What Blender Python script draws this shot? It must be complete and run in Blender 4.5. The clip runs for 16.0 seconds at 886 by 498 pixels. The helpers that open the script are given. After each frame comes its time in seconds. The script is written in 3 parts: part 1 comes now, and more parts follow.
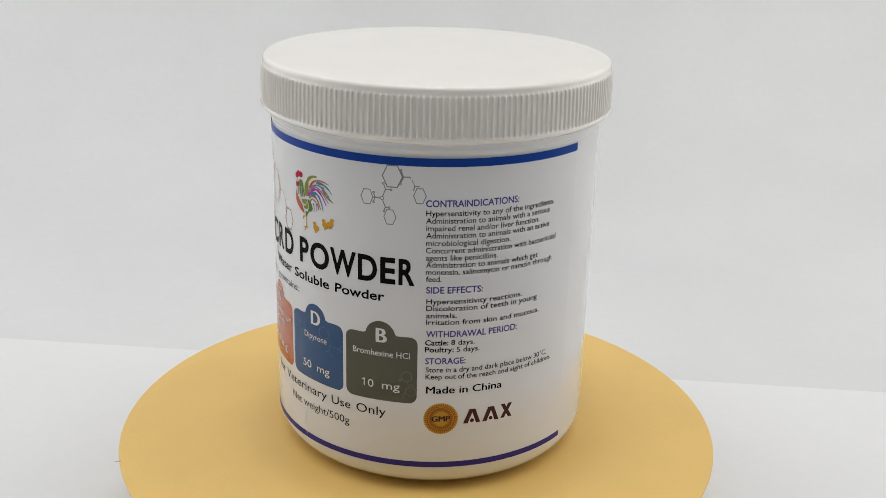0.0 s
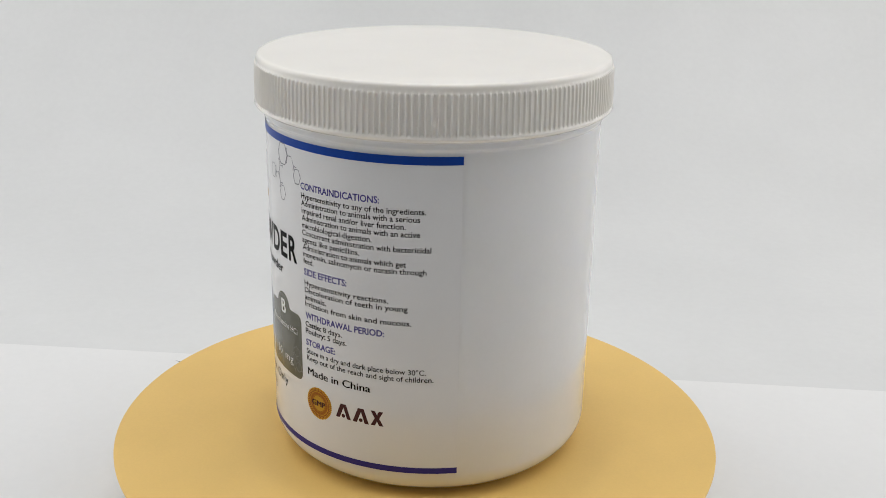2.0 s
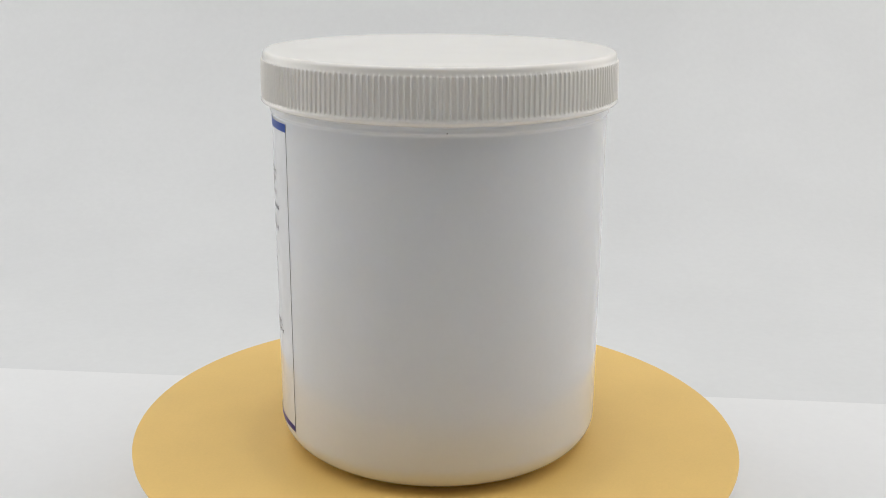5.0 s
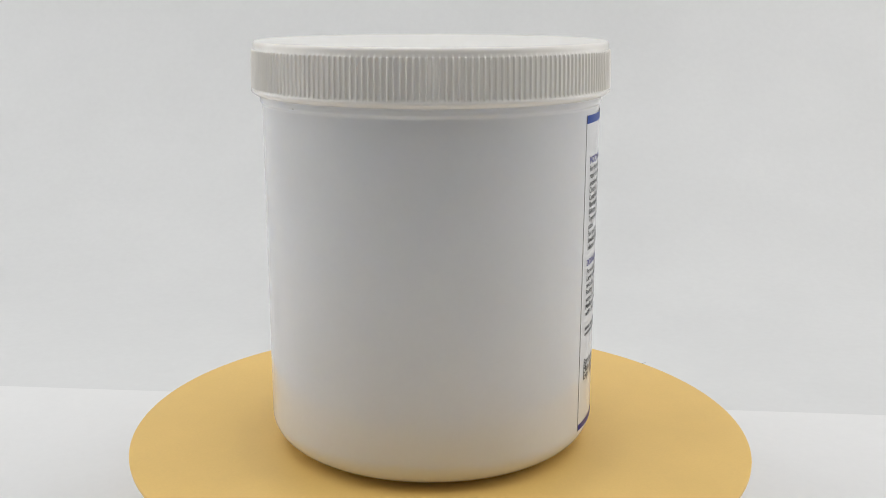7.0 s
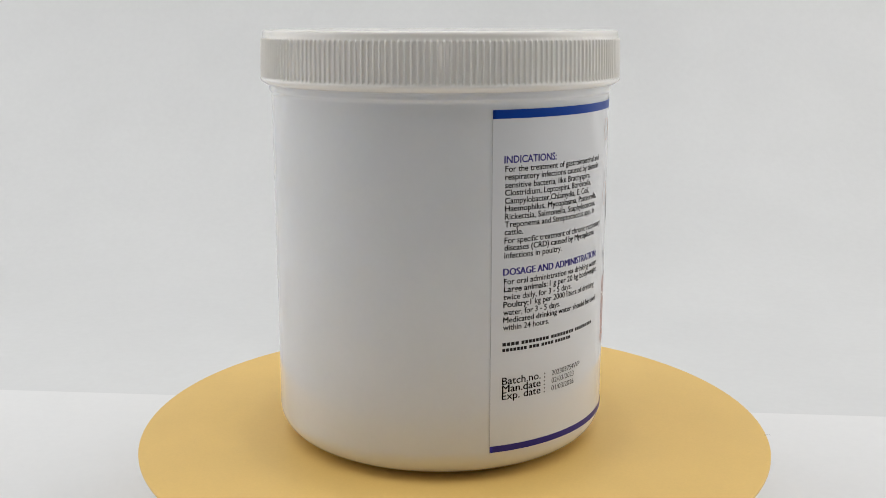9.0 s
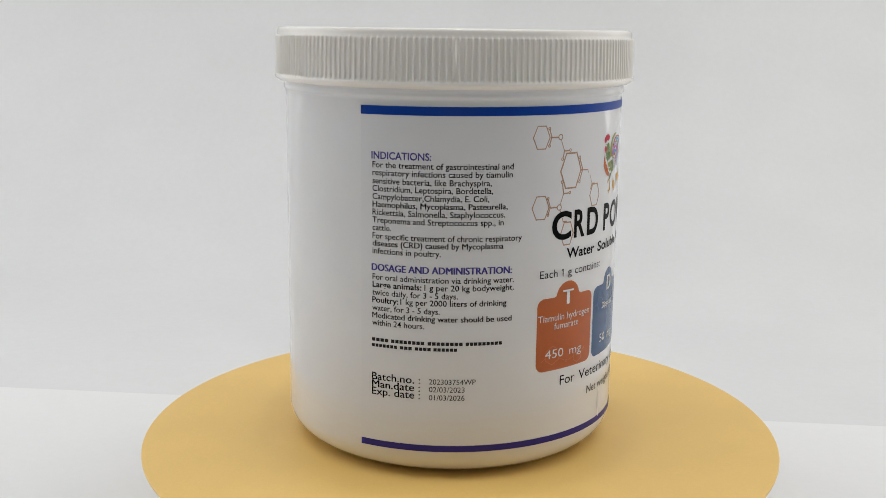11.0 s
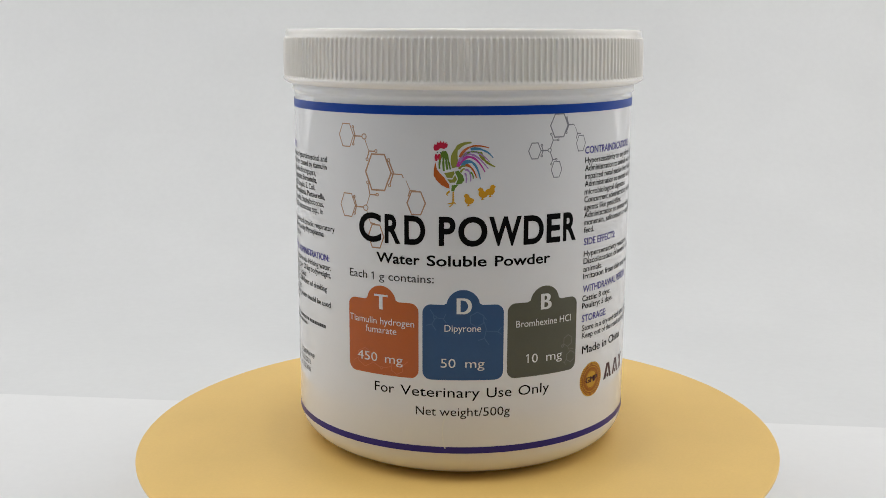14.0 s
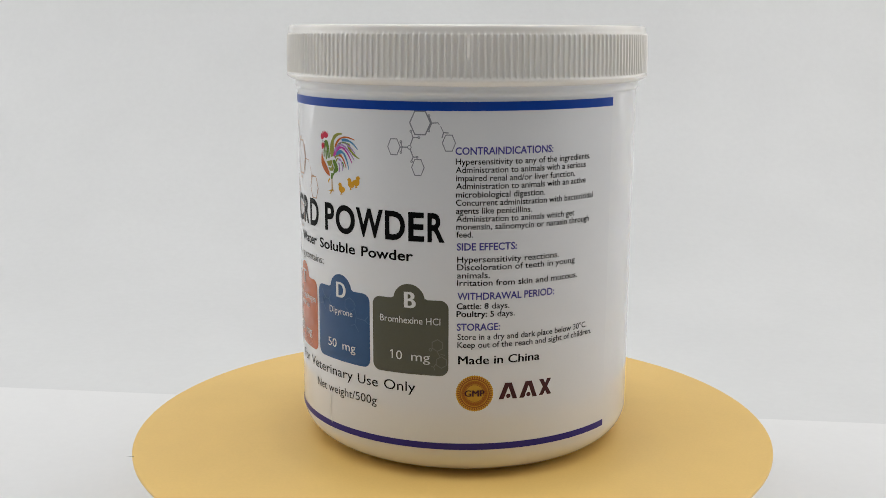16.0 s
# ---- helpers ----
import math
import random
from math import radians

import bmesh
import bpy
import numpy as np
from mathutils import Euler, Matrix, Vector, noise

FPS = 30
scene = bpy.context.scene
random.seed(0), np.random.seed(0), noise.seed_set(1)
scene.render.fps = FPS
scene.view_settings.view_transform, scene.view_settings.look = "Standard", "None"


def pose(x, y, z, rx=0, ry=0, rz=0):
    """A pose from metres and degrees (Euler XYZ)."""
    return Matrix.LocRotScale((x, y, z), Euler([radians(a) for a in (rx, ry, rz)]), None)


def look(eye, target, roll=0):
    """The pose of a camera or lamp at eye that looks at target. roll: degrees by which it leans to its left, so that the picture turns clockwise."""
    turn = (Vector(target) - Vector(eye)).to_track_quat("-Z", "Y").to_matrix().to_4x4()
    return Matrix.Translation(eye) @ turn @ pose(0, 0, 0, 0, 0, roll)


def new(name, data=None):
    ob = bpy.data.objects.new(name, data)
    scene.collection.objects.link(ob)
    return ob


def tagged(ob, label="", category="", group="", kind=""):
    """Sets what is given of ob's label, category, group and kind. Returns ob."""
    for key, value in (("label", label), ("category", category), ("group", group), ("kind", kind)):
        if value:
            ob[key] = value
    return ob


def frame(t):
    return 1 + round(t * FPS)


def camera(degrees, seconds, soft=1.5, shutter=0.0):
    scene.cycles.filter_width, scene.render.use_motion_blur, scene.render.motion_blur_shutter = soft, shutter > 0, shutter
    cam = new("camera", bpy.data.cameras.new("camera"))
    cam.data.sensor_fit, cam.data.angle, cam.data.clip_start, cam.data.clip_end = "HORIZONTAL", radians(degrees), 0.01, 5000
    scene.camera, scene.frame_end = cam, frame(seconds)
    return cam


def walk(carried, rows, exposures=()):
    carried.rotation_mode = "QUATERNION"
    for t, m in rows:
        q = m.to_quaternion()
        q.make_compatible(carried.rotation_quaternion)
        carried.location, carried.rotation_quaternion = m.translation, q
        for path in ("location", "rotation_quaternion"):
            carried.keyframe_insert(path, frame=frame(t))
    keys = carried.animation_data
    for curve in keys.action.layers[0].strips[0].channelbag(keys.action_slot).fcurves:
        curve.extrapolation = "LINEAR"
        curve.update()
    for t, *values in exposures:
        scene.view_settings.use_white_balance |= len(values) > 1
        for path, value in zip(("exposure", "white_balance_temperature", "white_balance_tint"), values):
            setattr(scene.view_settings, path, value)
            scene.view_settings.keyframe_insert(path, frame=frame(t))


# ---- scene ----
FOV = 44.60
cam = camera(FOV, 16.0, soft=0.8)

# seconds, eye in metres, heading, downward tilt and roll in degrees
PATH = [
    (0.0, 0.0030, -0.3238, 0.1786, 0.70, 20.16, 1.46),
    (0.5, 0.0034, -0.3226, 0.1787, 0.67, 20.25, 1.46),
    (1.0, 0.0050, -0.3208, 0.1786, 0.46, 20.44, 1.27),
    (1.5, 0.0062, -0.3205, 0.1748, 0.34, 19.82, 1.09),
    (2.0, 0.0044, -0.3208, 0.1748, 0.59, 19.80, 1.01),
    (2.5, 0.0059, -0.3225, 0.1675, 0.69, 19.01, 0.92),
    (3.0, 0.0061, -0.3262, 0.1635, 0.47, 18.01, 0.78),
    (3.5, 0.0050, -0.3281, 0.1588, 0.32, 16.96, 0.48),
    (4.0, 0.0027, -0.3288, 0.1561, 0.24, 16.58, 0.34),
    (4.2, 0.0021, -0.3296, 0.1557, 0.20, 16.46, 0.28),
    (6.5, -0.0017, -0.3287, 0.1394, 0.49, 14.06, 0.51),
    (7.0, -0.0008, -0.3286, 0.1345, 0.26, 13.18, 0.06),
    (7.5, -0.0023, -0.3300, 0.1323, 0.34, 12.90, 0.15),
    (8.0, -0.0040, -0.3282, 0.1281, 0.30, 12.61, 0.16),
    (8.5, -0.0056, -0.3274, 0.1256, 0.41, 12.16, 0.02),
    (10.8, -0.0063, -0.3247, 0.1235, 0.20, 11.72, 0.67),
    (11.0, -0.0057, -0.3252, 0.1218, -0.02, 11.52, 0.72),
    (11.5, -0.0057, -0.3248, 0.1207, -0.07, 11.23, 0.62),
    (12.0, -0.0043, -0.3239, 0.1191, -0.33, 11.00, 0.34),
    (12.5, -0.0034, -0.3226, 0.1209, -0.36, 11.35, 0.44),
    (13.0, -0.0018, -0.3227, 0.1233, -0.71, 11.76, 0.39),
    (13.5, -0.0018, -0.3230, 0.1231, -0.58, 11.70, 0.03),
    (14.0, -0.0011, -0.3228, 0.1206, -0.58, 11.27, 0.18),
    (14.5, 0.0007, -0.3235, 0.1205, -0.86, 11.20, 0.17),
    (15.0, 0.0011, -0.3245, 0.1166, -0.76, 10.42, 0.18),
    (15.5, 0.0020, -0.3231, 0.1206, -0.91, 11.38, 0.30),
    (16.0, 0.0035, -0.3242, 0.1207, -1.14, 11.49, 0.17),
]


def eye_row(t, x, y, z, heading, tilt, roll):
    h, p = radians(heading), radians(tilt)
    way = Vector((math.sin(h) * math.cos(p), math.cos(h) * math.cos(p), -math.sin(p)))
    return t, look((x, y, z), Vector((x, y, z)) + way, roll)


walk(cam, [eye_row(*row) for row in PATH])

# ---- light: a tabletop light tent, open to a dim room at the front ----
TABLE_Z = -0.036
world = bpy.data.worlds.new("room")
world.use_nodes = True
world.node_tree.nodes["Background"].inputs[0].default_value = (0.99, 0.995, 1.0, 1)
world.node_tree.nodes["Background"].inputs[1].default_value = 0.055
scene.world = world
scene.view_settings.exposure = 0.0


def panel_lamp(name, eye, target, width, depth, watts, colour=(0.985, 0.99, 0.995)):
    data = bpy.data.lights.new(name, "AREA")
    data.shape, data.size, data.size_y, data.energy, data.color = "RECTANGLE", width, depth, watts, colour
    ob = new(name, data)
    ob.matrix_world = look(eye, target)
    return tagged(ob, "unseen white panel lamp lighting the jar", "lamp")


panel_lamp("tent_lamp", (0, -0.11, 0.84), (0, -0.11, 0), 1.1, 0.56, 3.75)
panel_lamp("top_lamp", (0, 0.0, 0.83), (0, 0.0, 0), 0.022, 0.022, 0.42)
panel_lamp("side_lamp", (-0.60, 0.12, 0.25), (0, 0.10, 0.17), 0.70, 0.50, 1.25)
panel_lamp("side_lamp", (0.60, 0.12, 0.25), (0, 0.10, 0.17), 0.70, 0.50, 1.35, (1.0, 0.975, 0.95))
# unseen strip in the room behind the camera, placed to give the lid's glint
panel_lamp("room_lamp", (0.02, -1.0, 0.098), (0, 0, 0.098), 0.0045, 0.10, 0.26, (1.0, 0.95, 0.88))


# ---- materials ----
def material(name, colour, rough=0.5, metal=0.0, spec=0.5, grain=0.0, grain_size=0.001, stain=0.0, stain_size=0.05, bump=0.0, subsurface=0.0, coat=0.0):
    m = bpy.data.materials.new(name)
    m.use_nodes = True
    nodes, links = m.node_tree.nodes, m.node_tree.links
    b = nodes["Principled BSDF"]
    b.inputs["Base Color"].default_value = (*colour, 1)
    b.inputs["Roughness"].default_value = rough
    b.inputs["Metallic"].default_value = metal
    b.inputs["Specular IOR Level"].default_value = spec
    b.inputs["Coat Weight"].default_value = coat
    b.inputs["Coat Roughness"].default_value = 0.08
    if subsurface:
        b.inputs["Subsurface Weight"].default_value = subsurface
        b.inputs["Subsurface Radius"].default_value = (0.002, 0.0018, 0.0014)
        b.inputs["Subsurface Scale"].default_value = 1.0
    if grain or stain or bump:
        where = nodes.new("ShaderNodeTexCoord").outputs["Object"]
        fine, broad = nodes.new("ShaderNodeTexNoise"), nodes.new("ShaderNodeTexNoise")
        fine.inputs["Scale"].default_value, fine.inputs["Detail"].default_value = 1 / grain_size, 3
        broad.inputs["Scale"].default_value, broad.inputs["Detail"].default_value = 1 / stain_size, 4
        links.new(where, fine.inputs["Vector"])
        links.new(where, broad.inputs["Vector"])
        last = None
        for tex, amount in ((fine, grain), (broad, stain)):
            if not amount:
                continue
            ramp = nodes.new("ShaderNodeMapRange")
            ramp.inputs["From Min"].default_value, ramp.inputs["From Max"].default_value = 0.3, 0.7
            ramp.inputs["To Min"].default_value, ramp.inputs["To Max"].default_value = 1 - amount, 1.0
            links.new(tex.outputs["Fac"], ramp.inputs["Value"])
            mix = nodes.new("ShaderNodeVectorMath")
            mix.operation = "SCALE"
            if last is None:
                mix.inputs[0].default_value = colour
            else:
                links.new(last, mix.inputs[0])
            links.new(ramp.outputs["Result"], mix.inputs["Scale"])
            last = mix.outputs["Vector"]
        if last is not None:
            links.new(last, b.inputs["Base Color"])
        if bump:
            bp = nodes.new("ShaderNodeBump")
            bp.inputs["Strength"].default_value, bp.inputs["Distance"].default_value = 1.0, bump
            links.new(fine.outputs["Fac"], bp.inputs["Height"])
            links.new(bp.outputs["Normal"], b.inputs["Normal"])
    return m


PAPER = material("white_backdrop_paper", (0.74, 0.745, 0.745), 0.75, spec=0.2, grain=0.02, grain_size=0.004, stain=0.07, stain_size=0.14, bump=0.00005)
SHEET = material("bright_sheet_paper", (0.80, 0.80, 0.80), 0.55, spec=0.3, grain=0.015, grain_size=0.003, stain=0.03, stain_size=0.07, bump=0.00003)
TABLE = material("white_table_sheet", (0.83, 0.83, 0.83), 0.6, spec=0.3, grain=0.02, grain_size=0.003, stain=0.04, stain_size=0.09, bump=0.00004)
TENT = material("white_tent_fabric", (0.80, 0.80, 0.79), 0.9, spec=0.1, grain=0.04, grain_size=0.002, stain=0.04, stain_size=0.2)
YELLOW = material("matt_yellow_card", (0.86, 0.57, 0.175), 0.5, spec=0.55, grain=0.03, grain_size=0.0008, stain=0.05, stain_size=0.03, bump=0.00002)
BASE_WHITE = material("turntable_plastic", (0.72, 0.72, 0.70), 0.4, grain=0.02, stain=0.03, bump=0.00001)
PLASTIC = material("white_jar_plastic", (0.785, 0.79, 0.80), 0.10, spec=0.5, grain=0.012, grain_size=0.0015, stain=0.03, stain_size=0.02, bump=0.0000008, subsurface=0.4)
LID = material("white_lid_plastic", (0.88, 0.85, 0.80), 0.14, spec=0.5, grain=0.015, grain_size=0.0007, stain=0.03, stain_size=0.02, subsurface=0.1)
LABEL = material("glossy_label_film", (0.765, 0.77, 0.785), 0.08, spec=0.5, grain=0.01, grain_size=0.0008, stain=0.025, stain_size=0.03, bump=0.0000006)
LABEL_EDGE = material("pale_cut_film_edge", (0.36, 0.345, 0.33), 0.6, grain=0.15, grain_size=0.002)
EDGE = material("label_cut_edge", (0.16, 0.14, 0.13), 0.6, grain=0.2, grain_size=0.002)


def ink(name, r, g, b, stain=0.06, rough=0.35, spec=0.12):
    return material(name, (r, g, b), rough, spec=spec, grain=0.05, grain_size=0.0005, stain=stain, stain_size=0.008)


BLACK = ink("black_ink", 0.005, 0.005, 0.005, spec=0.04)
GREY_INK = ink("dark_grey_ink", 0.03, 0.028, 0.028)
HEADING = ink("violet_blue_ink", 0.085, 0.075, 0.30)
BAR_BLUE = ink("blue_bar_ink", 0.006, 0.055, 0.34)
BAR_VIOLET = ink("violet_bar_ink", 0.045, 0.035, 0.22)
ORANGE = ink("orange_ink", 0.50, 0.115, 0.018, rough=0.2, spec=0.35)
BLUE = ink("tile_blue_ink", 0.026, 0.085, 0.215, rough=0.2, spec=0.35)
OLIVE = ink("olive_grey_ink", 0.095, 0.092, 0.058, rough=0.2, spec=0.35)
BLUE_PALE = ink("pale_tile_blue_ink", 0.045, 0.125, 0.26)
OLIVE_PALE = ink("pale_olive_ink", 0.15, 0.145, 0.11)
ORANGE_PALE = ink("pale_orange_ink", 0.56, 0.155, 0.045)
WHITE_INK = ink("white_ink", 0.78, 0.78, 0.76)
PEACH = ink("peach_line_ink", 0.46, 0.28, 0.18)
SILVER = ink("silver_line_ink", 0.24, 0.245, 0.275)
RED = ink("comb_red_ink", 0.55, 0.02, 0.06)
LEAF = ink("green_ink", 0.13, 0.23, 0.035)
MOSS = ink("moss_ink", 0.27, 0.28, 0.05)
TEAL = ink("teal_ink", 0.07, 0.24, 0.42)
MAGENTA = ink("magenta_ink", 0.50, 0.05, 0.33)
LILAC = ink("lilac_ink", 0.40, 0.24, 0.52)
GOLD = ink("gold_ink", 0.62, 0.34, 0.035)
CHICK = ink("chick_yellow_ink", 0.66, 0.33, 0.02)
BRONZE = ink("bronze_ink", 0.33, 0.10, 0.02)
MAROON = ink("maroon_ink", 0.07, 0.022, 0.024)


# ---- mesh helpers ----
def part(name, bm, mat, parent=None, label="", smooth=False):
    me = bpy.data.meshes.new(name)
    bm.to_mesh(me)
    bm.free()
    me.materials.append(mat)
    if smooth:
        for p in me.polygons:
            p.use_smooth = True
    ob = new(name, me)
    ob.parent = parent
    return tagged(ob, label)


def lathe(profile, steps=192, bm=None):
    """Turn a profile of (radius, height) round the z axis; a radius of 0 closes it."""
    bm = bm or bmesh.new()
    rings = []
    for r, z in profile:
        if r == 0:
            rings.append([bm.verts.new((0, 0, z))])
        else:
            rings.append([bm.verts.new((r * math.cos(2 * math.pi * k / steps), r * math.sin(2 * math.pi * k / steps), z)) for k in range(steps)])
    for a, b in zip(rings, rings[1:]):
        for k in range(steps):
            j = (k + 1) % steps
            quad = [a[k % len(a)], a[j % len(a)], b[j % len(b)], b[k % len(b)]]
            quad = list(dict.fromkeys(quad))
            if len(quad) > 2:
                bm.faces.new(quad)
    bmesh.ops.recalc_face_normals(bm, faces=bm.faces)
    return bm


def sheet(points, z0, z1):
    """A flat slab over a polygon."""
    bm = bmesh.new()
    low = [bm.verts.new((x, y, z0)) for x, y in points]
    top = [bm.verts.new((x, y, z1)) for x, y in points]
    bm.faces.new(top)
    bm.faces.new(low[::-1])
    for k in range(len(points)):
        j = (k + 1) % len(points)
        bm.faces.new((low[k], low[j], top[j], top[k]))
    bmesh.ops.recalc_face_normals(bm, faces=bm.faces)
    return bm


def box(x0, x1, y0, y1, z0, z1):
    return sheet([(x0, y0), (x1, y0), (x1, y1), (x0, y1)], z0, z1)


# ---- the light tent ----
def seam_y(x):
    return 0.109 - 0.0928 * x


def build_tent():
    ob = part("table", box(-0.70, 0.70, -0.55, 0.80, TABLE_Z - 0.03, TABLE_Z), TABLE)
    tagged(ob, "smooth white table top under the turntable", "table", kind="structure")
    # backdrop paper: lies on the table, then sweeps up; a second sheet covers its front part
    ob = part("table_sheet", sheet([(-0.60, -0.50), (0.60, -0.50), (0.60, seam_y(0.60)), (-0.60, seam_y(-0.60))], TABLE_Z + 0.0008, TABLE_Z + 0.0011), SHEET)
    tagged(ob, "bright white paper sheet under the turntable", "paper sheet", kind="structure")
    bm = bmesh.new()
    line = [(-0.10 + 0.36 * k / 10, 0.0) for k in range(10)]
    for k in range(0, 17):
        a = math.pi / 2 * k / 16
        line.append((0.26 + 0.28 * math.sin(a), 0.28 * (1 - math.cos(a))))
    for k in range(1, 9):
        line.append((0.54, 0.28 + 0.59 * k / 8))
    nx = 40
    grid = []
    for i in range(nx + 1):
        x = -0.62 + 1.24 * i / nx
        col = []
        for d, h in line:
            wave = 0.0012 * noise.noise(Vector((x * 5, d * 5, h * 4))) * min(1, h * 12)
            col.append(bm.verts.new((x, d + wave, TABLE_Z + 0.0006 + h)))
        grid.append(col)
    for i in range(nx):
        for k in range(len(line) - 1):
            bm.faces.new((grid[i][k], grid[i + 1][k], grid[i + 1][k + 1], grid[i][k + 1]))
    bmesh.ops.recalc_face_normals(bm, faces=bm.faces)
    bmesh.ops.solidify(bm, geom=bm.faces[:], thickness=0.0003)
    ob = part("backdrop", bm, PAPER, smooth=True)
    tagged(ob, "white paper sweep curving up behind the turntable", "backdrop", kind="structure")
    bm = bmesh.new()
    for x, y, w in ((0.251, 0.321, 0.010), (0.262, 0.317, 0.009), (0.272, 0.3155, 0.006)):
        vs = [bm.verts.new((x + dx, y + dy, TABLE_Z + 0.0009 + 0.28 - math.sqrt(0.28 ** 2 - (y + dy - 0.26) ** 2))) for dx, dy in ((-w, 0.0012), (0, -0.0022), (w, -0.0026), (w * 0.3, 0.0008))]
        bm.faces.new(vs)
    bmesh.ops.recalc_face_normals(bm, faces=bm.faces)
    tagged(part("crease_mark", bm, material("scuffed_paper", (0.70, 0.70, 0.705), 0.8, grain=0.1, grain_size=0.003)), "faint grey scuff on the backdrop paper", "scuff", kind="structure")
    for name, b in (("wall_left", box(-0.64, -0.62, -0.40, 0.80, TABLE_Z, 0.86)), ("wall_right", box(0.62, 0.64, -0.40, 0.80, TABLE_Z, 0.86)),
                    ("wall_back", box(-0.64, 0.64, 0.80, 0.82, TABLE_Z, 0.86)), ("ceiling", box(-0.64, 0.64, -0.40, 0.82, 0.86, 0.88))):
        tagged(part(name, b, TENT), "white fabric side of the light tent", "tent wall", kind="structure")


build_tent()

# ---- turntable ----
DISC_R = 0.09743


def warp(x, y):
    """How far the card, flat under the jar, bends down or up towards its rim."""
    w = max(0.0, (math.hypot(x, y) - 0.046) / (DISC_R - 0.046))
    a = math.atan2(y, x)
    return w * (-0.0009 + 0.00057 * math.cos(a) - 0.00111 * math.sin(a))


def build_turntable():
    root = new("turntable")
    tagged(root, "round turntable with a matt yellow card disc on top", "turntable")
    bm = lathe([(0, -0.0009), (0.046, -0.0009), (0.07, -0.0009), (DISC_R - 0.0002, -0.0009), (DISC_R, -0.0007), (DISC_R, -0.0002), (DISC_R - 0.0002, 0), (0.085, 0), (0.07, 0), (0.058, 0), (0.046, 0), (0, 0)], 256)
    for v in bm.verts:
        v.co.z += warp(v.co.x, v.co.y)
    part("disc", bm, YELLOW, root, "matt yellow card disc")
    part("drum", lathe([(0, TABLE_Z), (0.070, TABLE_Z), (0.072, TABLE_Z + 0.002), (0.072, -0.012), (0.060, -0.0045), (0.046, -0.0010), (0, -0.0010)], 128), BASE_WHITE, root, "white plastic base drum")
    bm = bmesh.new()
    a = radians(199)
    for k in range(6):
        r, w = DISC_R - 0.0006 + 0.00042 * k, 0.0002 * (1 - k / 7)
        for side in (-1, 1):
            bm.verts.new((r * math.cos(a) - side * w * math.sin(a), r * math.sin(a) + side * w * math.cos(a), 0.0001 + 0.00003 * k + warp(r * math.cos(a), r * math.sin(a))))
    bm.verts.ensure_lookup_table()
    for k in range(5):
        bm.faces.new((bm.verts[2 * k], bm.verts[2 * k + 1], bm.verts[2 * k + 3], bm.verts[2 * k + 2]))
    bmesh.ops.solidify(bm, geom=bm.faces[:], thickness=0.0002)
    part("edge_fibre", bm, EDGE, root, "dark frayed fibre at the disc edge")
    return root


turntable = build_turntable()

# ---- jar ----
R = 0.050
MID = radians(227.08)


def build_body(jar):
    mm = [(0, 1.2), (35, 1.2), (37.5, 0.4), (39.0, 0.0)]
    mm += [(39.5 + 10.5 * math.sin(radians(a)), 9.0 - 9.0 * math.cos(radians(a))) for a in range(6, 91, 6)]
    mm += [(50, 40), (50, 70), (50, 103.2), (50.03, 103.8), (50.25, 104.15), (50.5, 104.4), (50.62, 104.7), (50.62, 105.1), (50.52, 106.1), (50.9, 106.5), (50.6, 107.0), (48.6, 107.4), (48.6, 118), (46.5, 118), (46.5, 10), (0, 4)]
    part("body", lathe([(r / 1000, z / 1000) for r, z in mm], 256), PLASTIC, jar, "glossy white plastic jar body", True)


def build_lid(jar):
    ribs, bm = 200, bmesh.new()
    # depth of the ribbing at each height, with rounded rib ends
    rows = [(50.9, 106.4, 0), (51.5, 106.55, 0), (52.2, 107.0, 0), (52.85, 107.4, 0), (53.1, 107.75, 0), (53.1, 108.2, 0), (52.85, 108.5, 0.1), (53.0, 108.8, 0.7), (53.0, 109.15, 1), (52.95, 113.7, 1), (52.8, 118.7, 1), (52.72, 119.15, 0.85),
            (52.5, 119.5, 0.3), (52.25, 119.65, 0), (52.2, 120.5, 0), (52.15, 121.1, 0), (51.95, 121.55, 0), (51.6, 121.78, 0), (51.1, 121.86, 0), (50.2, 121.9, 0), (40, 121.9, 0), (20, 121.9, 0)]
    shape = [(-0.5, 1.0), (-0.36, 1.0), (-0.32, 1.0), (-0.25, 0.95), (-0.19, 0.72), (-0.11, 0.15), (0.0, 0.0), (0.11, 0.15), (0.19, 0.72), (0.25, 0.95), (0.32, 1.0), (0.36, 1.0)]
    rings = []
    for r, z, deep in rows:
        ring = []
        for k in range(ribs):
            for f, low in shape:
                a = 2 * math.pi * (k + f) / ribs
                rr = (r - 0.55 * deep * low) / 1000
                ring.append(bm.verts.new((rr * math.cos(a), rr * math.sin(a), z / 1000)))
        rings.append(ring)
    n = len(rings[0])
    for a, b in zip(rings, rings[1:]):
        for k in range(n):
            bm.faces.new((a[k], a[(k + 1) % n], b[(k + 1) % n], b[k]))
    top = bm.verts.new((0, 0, 0.1219))
    for k in range(n):
        bm.faces.new((rings[-1][k], rings[-1][(k + 1) % n], top))
    bmesh.ops.recalc_face_normals(bm, faces=bm.faces)
    part("lid", bm, LID, jar, "white screw lid with ribbed rim", True)


